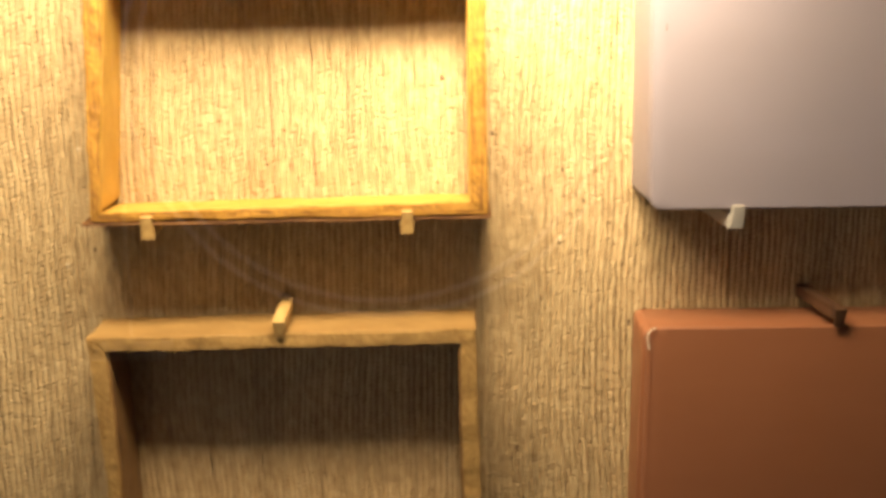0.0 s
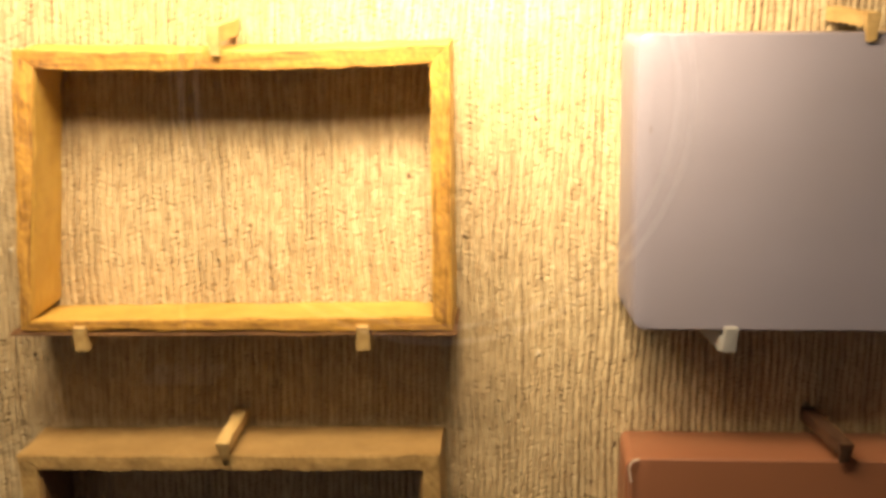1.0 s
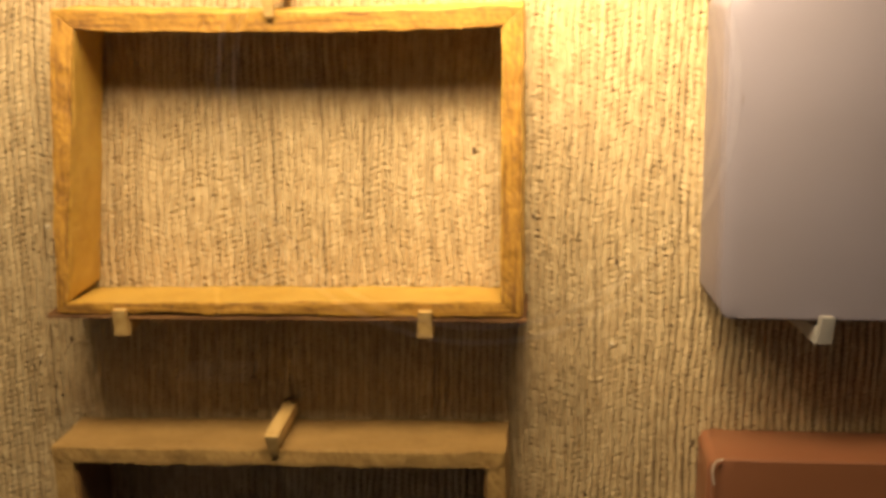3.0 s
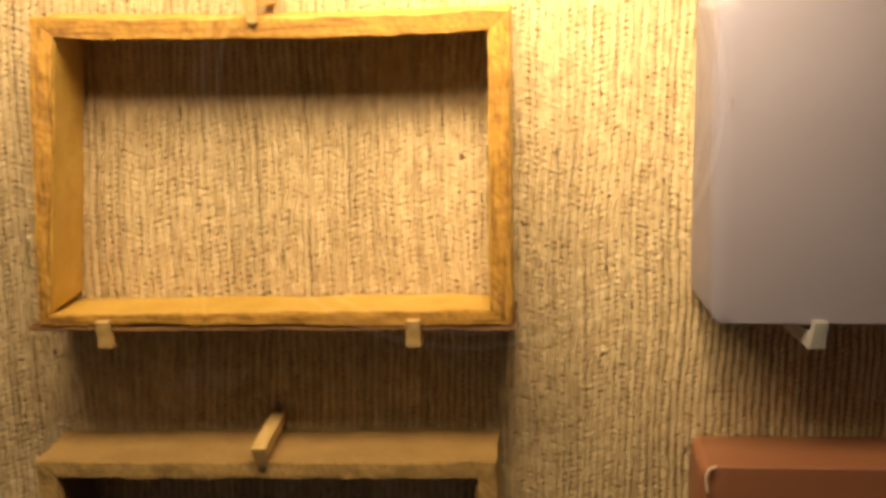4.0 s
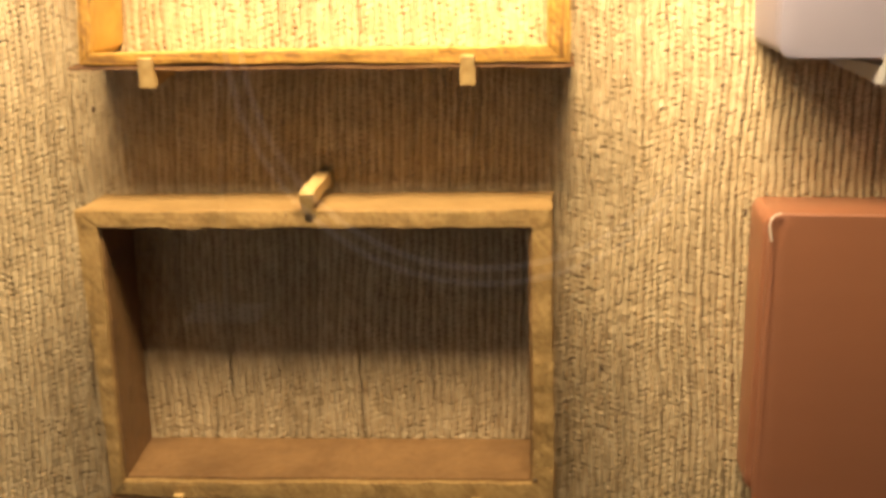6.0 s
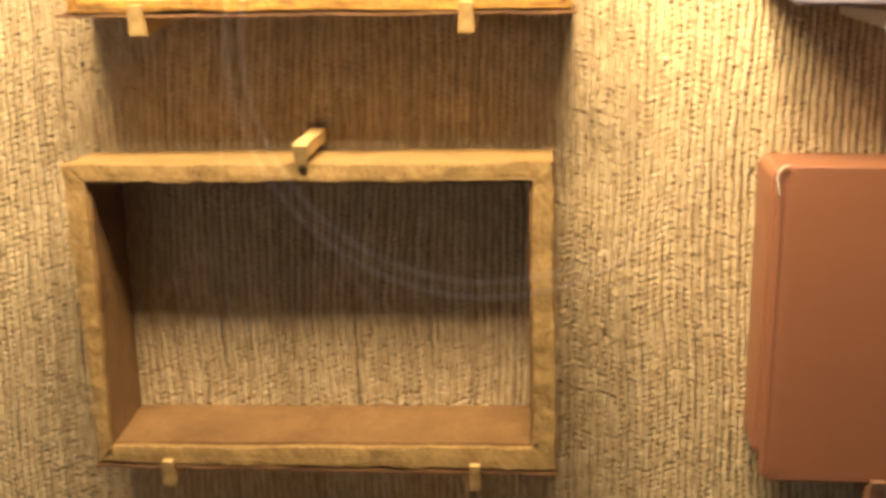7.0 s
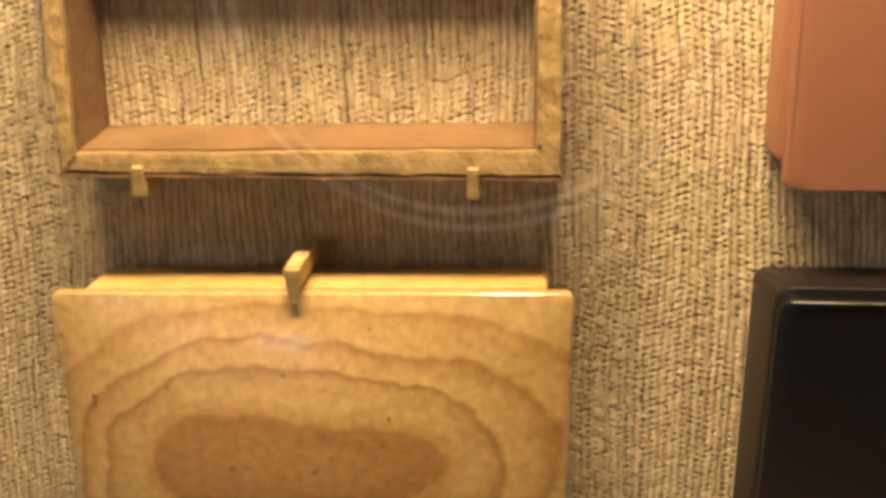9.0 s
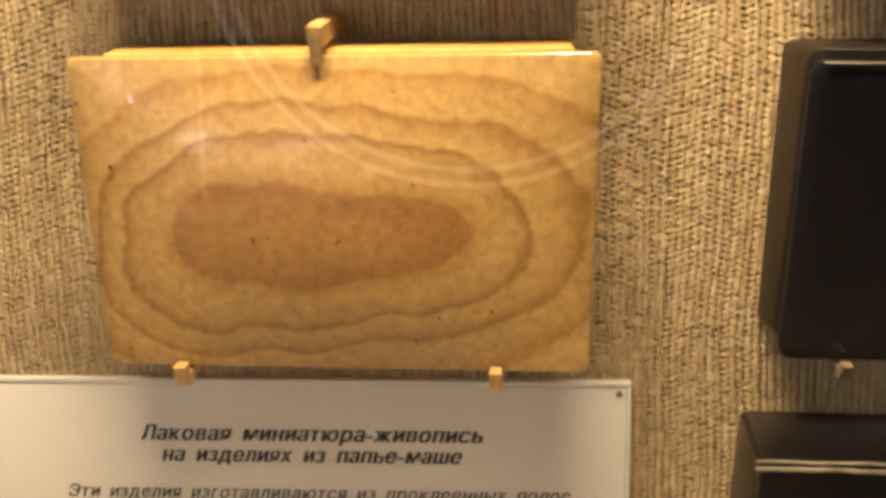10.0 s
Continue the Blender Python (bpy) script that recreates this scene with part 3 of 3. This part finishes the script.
red = blank("red_box", "terracotta-red primed papier-mache box with a chipped corner",
            [(0.2703, 1.0405), (0.4620, 1.0405), (0.4615, 1.1705), (0.2706, 1.1705)], [(0.2675, 1.0500), (0.4615, 1.0500), (0.4610, 1.1690), (0.2690, 1.1690)],
            RED, RED, 0.005, (-0.0300, -0.0420), 0.0012, 0.0035)
top_peg(0.3550, 1.1735, -0.0430, DARK_PEG, "dark-stained wooden peg with a hooked lip, in the wall", 9, width=0.0060, high=0.0072, lip=0.003)

foot_peg(0.3140, 1.0405, -0.0300, RED_PEG, "red-brown wooden peg with a pale worn tip", 4, width=0.0066, deep=0.0085, lip=0.003)
arc = [(0.2745, 1.1707), (0.2722, 1.1700), (0.2709, 1.1682), (0.2704, 1.1660), (0.2708, 1.1632), (0.2714, 1.1600)]
part("seam", block([(0.2726, -0.0308, 1.047), (0.2730, -0.0308, 1.047), (0.2730, -0.0417, 1.160), (0.2726, -0.0417, 1.160)],
                   [(0.2726, -0.0296, 1.047), (0.2730, -0.0296, 1.047), (0.2730, -0.0405, 1.160), (0.2726, -0.0405, 1.160)], (2, 1, 30), 0.00012, 0, 5, 0.0001), SEAM, red, "fine dark seam along the lid")
bm = bmesh.new()
for n, (cx, cz) in enumerate(arc[:-1]):
    ex, ez = arc[n + 1]
    away = Vector((ex - cx, 0, ez - cz))
    m = Matrix.Translation(((cx + ex) / 2, -0.0432, (cz + ez) / 2)) @ away.to_track_quat("Z", "Y").to_matrix().to_4x4()
    bmesh.ops.create_cone(bm, cap_ends=True, segments=8, radius1=0.00042, radius2=0.00036, depth=away.length * 1.15, matrix=m)
part("chip", bm, CHIP, red, "pale chipped edge at the corner")

blank("black_box", "black lacquered papier-mache box with rounded corners",
      [(0.2682, 0.8805), (0.4600, 0.8805), (0.4620, 1.0005), (0.2718, 1.0005)], [(0.2665, 0.8890), (0.4640, 0.8890), (0.4660, 1.0045), (0.2705, 1.0045)],
      BLACK, SOOT, 0.006, (-0.0220, -0.0340), 0.0015, 0.003, flare=0.0045)
lacquered = bpy.data.objects["black_box"]
# thin pale strip: the lamp's glint on the lid's upper edge, as colour
bm = block([(0.2760, -0.0352, 0.9992), (0.4600, -0.0352, 0.9992), (0.4600, -0.0352, 0.9998), (0.2760, -0.0352, 0.9998)],
           [(0.2760, -0.0344, 0.9992), (0.4600, -0.0344, 0.9992), (0.4600, -0.0344, 0.9998), (0.2760, -0.0344, 0.9998)], (60, 2, 2), 0.0002, 0, 31, 0.0002)
part("worn_edge", bm, EDGE_SHINE, lacquered, "pale strip painted as the highlight along the edge")
foot_peg(0.2940, 0.8800, -0.0240, DUN_PEG, "dun wooden peg with a bright end", 0, width=0.0046, deep=0.006, lip=0.002, out=0.007)

blank("deep_black_box", "deep black lacquered box with highlights painted along its rim",
      [(0.2555, 0.7215), (0.4650, 0.7215), (0.4650, 0.8525), (0.2580, 0.8525)], [(0.2505, 0.7215), (0.4660, 0.7215), (0.4660, 0.8505), (0.2585, 0.8505)],
      BLACK, BLACK, 0.003, (-0.0580, -0.0580), 0.0010, 0.004)
deep = bpy.data.objects["deep_black_box"]
# two pale beads paint the double highlight along the glossy rim
for dy, dz, wide in ((-0.0592, 0.8528, 0.0007), (-0.0606, 0.8505, 0.0009)):
    bm = block([(0.2560, dy - wide, dz - wide), (0.4640, dy - wide, dz - wide), (0.4640, dy - wide, dz + wide), (0.2560, dy - wide, dz + wide)],
               [(0.2560, dy + wide, dz - wide), (0.4640, dy + wide, dz - wide), (0.4640, dy + wide, dz + wide), (0.2560, dy + wide, dz + wide)], (60, 2, 2), 0.00035, 0, dy * 900, 0.0003)
    part("worn_edge", bm, EDGE_SHINE, deep, "pale strip painted as the highlight along the edge")

# the text panel
sign = thing("text_panel", (0.0825, 0.0, 0.7215), "cream museum text panel with black italic Russian print", "sign")
part("card", plain_box(-0.0600, 0.2131, -0.0050, -0.0016, 0.7215, 0.8587, 0.0006), CARD, sign)
part("edge_strip", plain_box(-0.0620, 0.2151, -0.0054, -0.0016, 0.8588, 0.8610, 0.0005), CARD_EDGE, sign, "white edge strip")
part("edge_strip", plain_box(0.2133, 0.2151, -0.0054, -0.0016, 0.7215, 0.8586, 0.0005), CARD_EDGE, sign, "white edge strip")


STROKES = {  # letters of upright and level strokes: x0, x1, y0, y1
    "н": [(0.075, 0.165, 0, 0.542), (0.419, 0.509, 0, 0.542), (0.15, 0.43, 0.235, 0.31)],
    "ь": [(0.075, 0.165, 0, 0.542), (0.15, 0.46, 0, 0.075), (0.15, 0.46, 0.26, 0.335), (0.415, 0.505, 0.03, 0.305)],
    "ы": [(0.075, 0.165, 0, 0.542), (0.15, 0.40, 0, 0.075), (0.15, 0.40, 0.26, 0.335), (0.355, 0.445, 0.03, 0.305), (0.565, 0.655, 0, 0.542)],
    "е": [(0.09, 0.50, 0.235, 0.305), (0.435, 0.525, 0.235, 0.40)],
}


def letter(ch):
    """The flat outline of one letter at size 1, as a bmesh, and its right-hand edge."""
    bm = bmesh.new()
    glyph = {"е": "с", "н": "", "ь": "", "ы": ""}.get(ch, ch)
    if glyph:
        curve = bpy.data.curves.new("glyph", "FONT")
        curve.body, curve.size, curve.resolution_u = glyph, 1.0, 4
        ob = new("glyph", curve)
        bpy.context.view_layer.update()
        mesh = bpy.data.meshes.new_from_object(ob.evaluated_get(bpy.context.evaluated_depsgraph_get()))
        bpy.data.objects.remove(ob)
        bm.from_mesh(mesh)
    for x0, x1, y0, y1 in STROKES.get(ch, ()):
        bm.faces.new([bm.verts.new((x, y, 0)) for x, y in ((x0, y0), (x1, y0), (x1, y1), (x0, y1))])
    return bm, max(v.co.x for v in bm.verts)


def words(text, x, z, width, size, bold, name):
    """A printed line, letter by letter, slanted and stretched to its width."""
    whole, pen = bmesh.new(), 0.0
    for ch in text:
        if ch == " ":
            pen += 0.52
            continue
        bm, right = letter(ch)
        for n in range(2 if bold else 1):
            flat = bpy.data.meshes.new("glyph")
            bm.to_mesh(flat)
            flat.transform(Matrix.Translation((pen + n * bold, 0, n * 0.004)))
            whole.from_mesh(flat)
            bpy.data.meshes.remove(flat)
        bm.free()
        pen += right + 0.10
    slant = Matrix(((1, 0.28, 0, 0), (0, 1, 0, 0), (0, 0, 1, 0), (0, 0, 0, 1)))
    whole.transform(slant)
    xs = [v.co.x for v in whole.verts]
    k = width / (max(xs) - min(xs))
    off = -(max(xs) + min(xs)) / 2
    whole.transform(Matrix.Translation((x, -0.0052, z)) @ Matrix.Rotation(radians(90), 4, "X") @ Matrix.Diagonal((k, size, 0.01, 1)) @ Matrix.Translation((off, 0, 0)))
    part(name, whole, INK, sign, "black italic print")


words("Лаковая миниатюра-живопись", 0.0802, 0.8333, 0.147, 0.0096, 0.085, "title_line")
words("на изделиях из папье-маше", 0.0802, 0.8236, 0.129, 0.0096, 0.085, "title_line")
words("Эти изделия изготавливаются из проклеенных полос", 0.0820, 0.8065, 0.217, 0.0082, 0.035, "text_line")
bm = bmesh.new()
bmesh.ops.create_uvsphere(bm, u_segments=14, v_segments=8, radius=0.0014, matrix=Matrix.Translation((0.2100, -0.0052, 0.8560)) @ Matrix.Diagonal((1, 0.5, 1, 1)))
part("nail", bm, DUN_PEG, sign, "small brass nail head")
sign.matrix_world = Matrix.Translation((0.0825, 0.0, 0.7215)) @ Matrix.Rotation(radians(-0.85), 4, "Y")


# ---- small marks ----
def speck(name, x, y, z, size, parent, material, label="", squash=(1.0, 0.4, 1.0), turn=0.0):
    """A small uneven blob: a knot, a nail head or a flaw."""
    bm = bmesh.new()
    bmesh.ops.create_icosphere(bm, subdivisions=2, radius=size)
    for v in bm.verts:
        v.co += noise.noise_vector(v.co * 900 + Vector((x * 70, 0, z * 50))) * size * 0.35
    bm.transform(Matrix.Translation((x, y, z)) @ Matrix.Rotation(radians(turn), 4, "Y") @ Matrix.Diagonal((*squash, 1)))
    part(name, bm, material, parent, label, 60)


KNOT = make_plain("dark_jute_knot", (0.13, 0.08, 0.04), 0.9)
FIBRE = make_plain("pale_fibre_tuft", (0.60, 0.50, 0.34), 0.9)
ochre_frame, brown_frame = bpy.data.objects["ochre_frame"], bpy.data.objects["brown_frame"]
layered_box, grey_box = bpy.data.objects["layered_box"], bpy.data.objects["grey_box"]
for x, z, size in ((0.197, 1.261, 0.0010), (0.267, 1.162, 0.0011), (-0.049, 1.188, 0.0012), (0.209, 1.094, 0.0010), (0.164, 1.071, 0.0009),
                   (0.232, 1.242, 0.0010), (0.255, 1.279, 0.0009), (0.172, 1.289, 0.0013), (0.229, 1.315, 0.0008), (-0.006, 1.204, 0.0010),
                   (0.243, 1.226, 0.0008), (0.222, 1.176, 0.0009), (0.236, 1.020, 0.0010), (0.249, 0.951, 0.0011), (-0.030, 0.960, 0.0008)):
    speck("knot", x, -0.0010, z, size, cloth, KNOT, squash=(0.8, 0.7, 1.3))
for x, z, size in ((0.240, 0.959, 0.0010), (0.231, 1.206, 0.0011), (0.216, 1.218, 0.0009), (0.226, 0.940, 0.0010), (-0.020, 1.196, 0.0011)):
    speck("tuft", x, -0.0014, z, size, cloth, FIBRE, squash=(1.0, 0.7, 0.9))
speck("tuft", -0.0035, -0.0280, 1.2600, 0.0012, ochre_frame, FIBRE, "pale tuft of fibre on the edge")
speck("nail", 0.1815, -0.0412, 1.0582, 0.0009, brown_frame, KNOT, "dark nail head at the corner")
speck("scratch", 0.2760, -0.0458, 1.3155, 0.0022, grey_box, KNOT, "short dark scratch", (0.09, 0.06, 1.0), 4)
for x, y, z, size, squash, turn in ((0.0130, -0.0462, 0.9600, 0.0009, (1.2, 0.3, 1), 0), (0.1100, -0.0494, 0.9750, 0.0006, (1, 0.3, 1), 0),
                                    (0.0990, -0.0524, 0.9340, 0.0014, (1.1, 0.25, 0.35), -35), (0.1270, -0.0515, 0.9560, 0.0006, (1, 0.3, 1.2), 0),
                                    (0.0670, -0.0518, 0.9345, 0.0010, (1.2, 0.25, 0.4), 10), (0.1560, -0.0492, 0.9070, 0.0006, (1, 0.3, 1), 0)):
    speck("fleck", x, y - 0.0012, z, size, layered_box, KNOT, squash=squash, turn=turn)
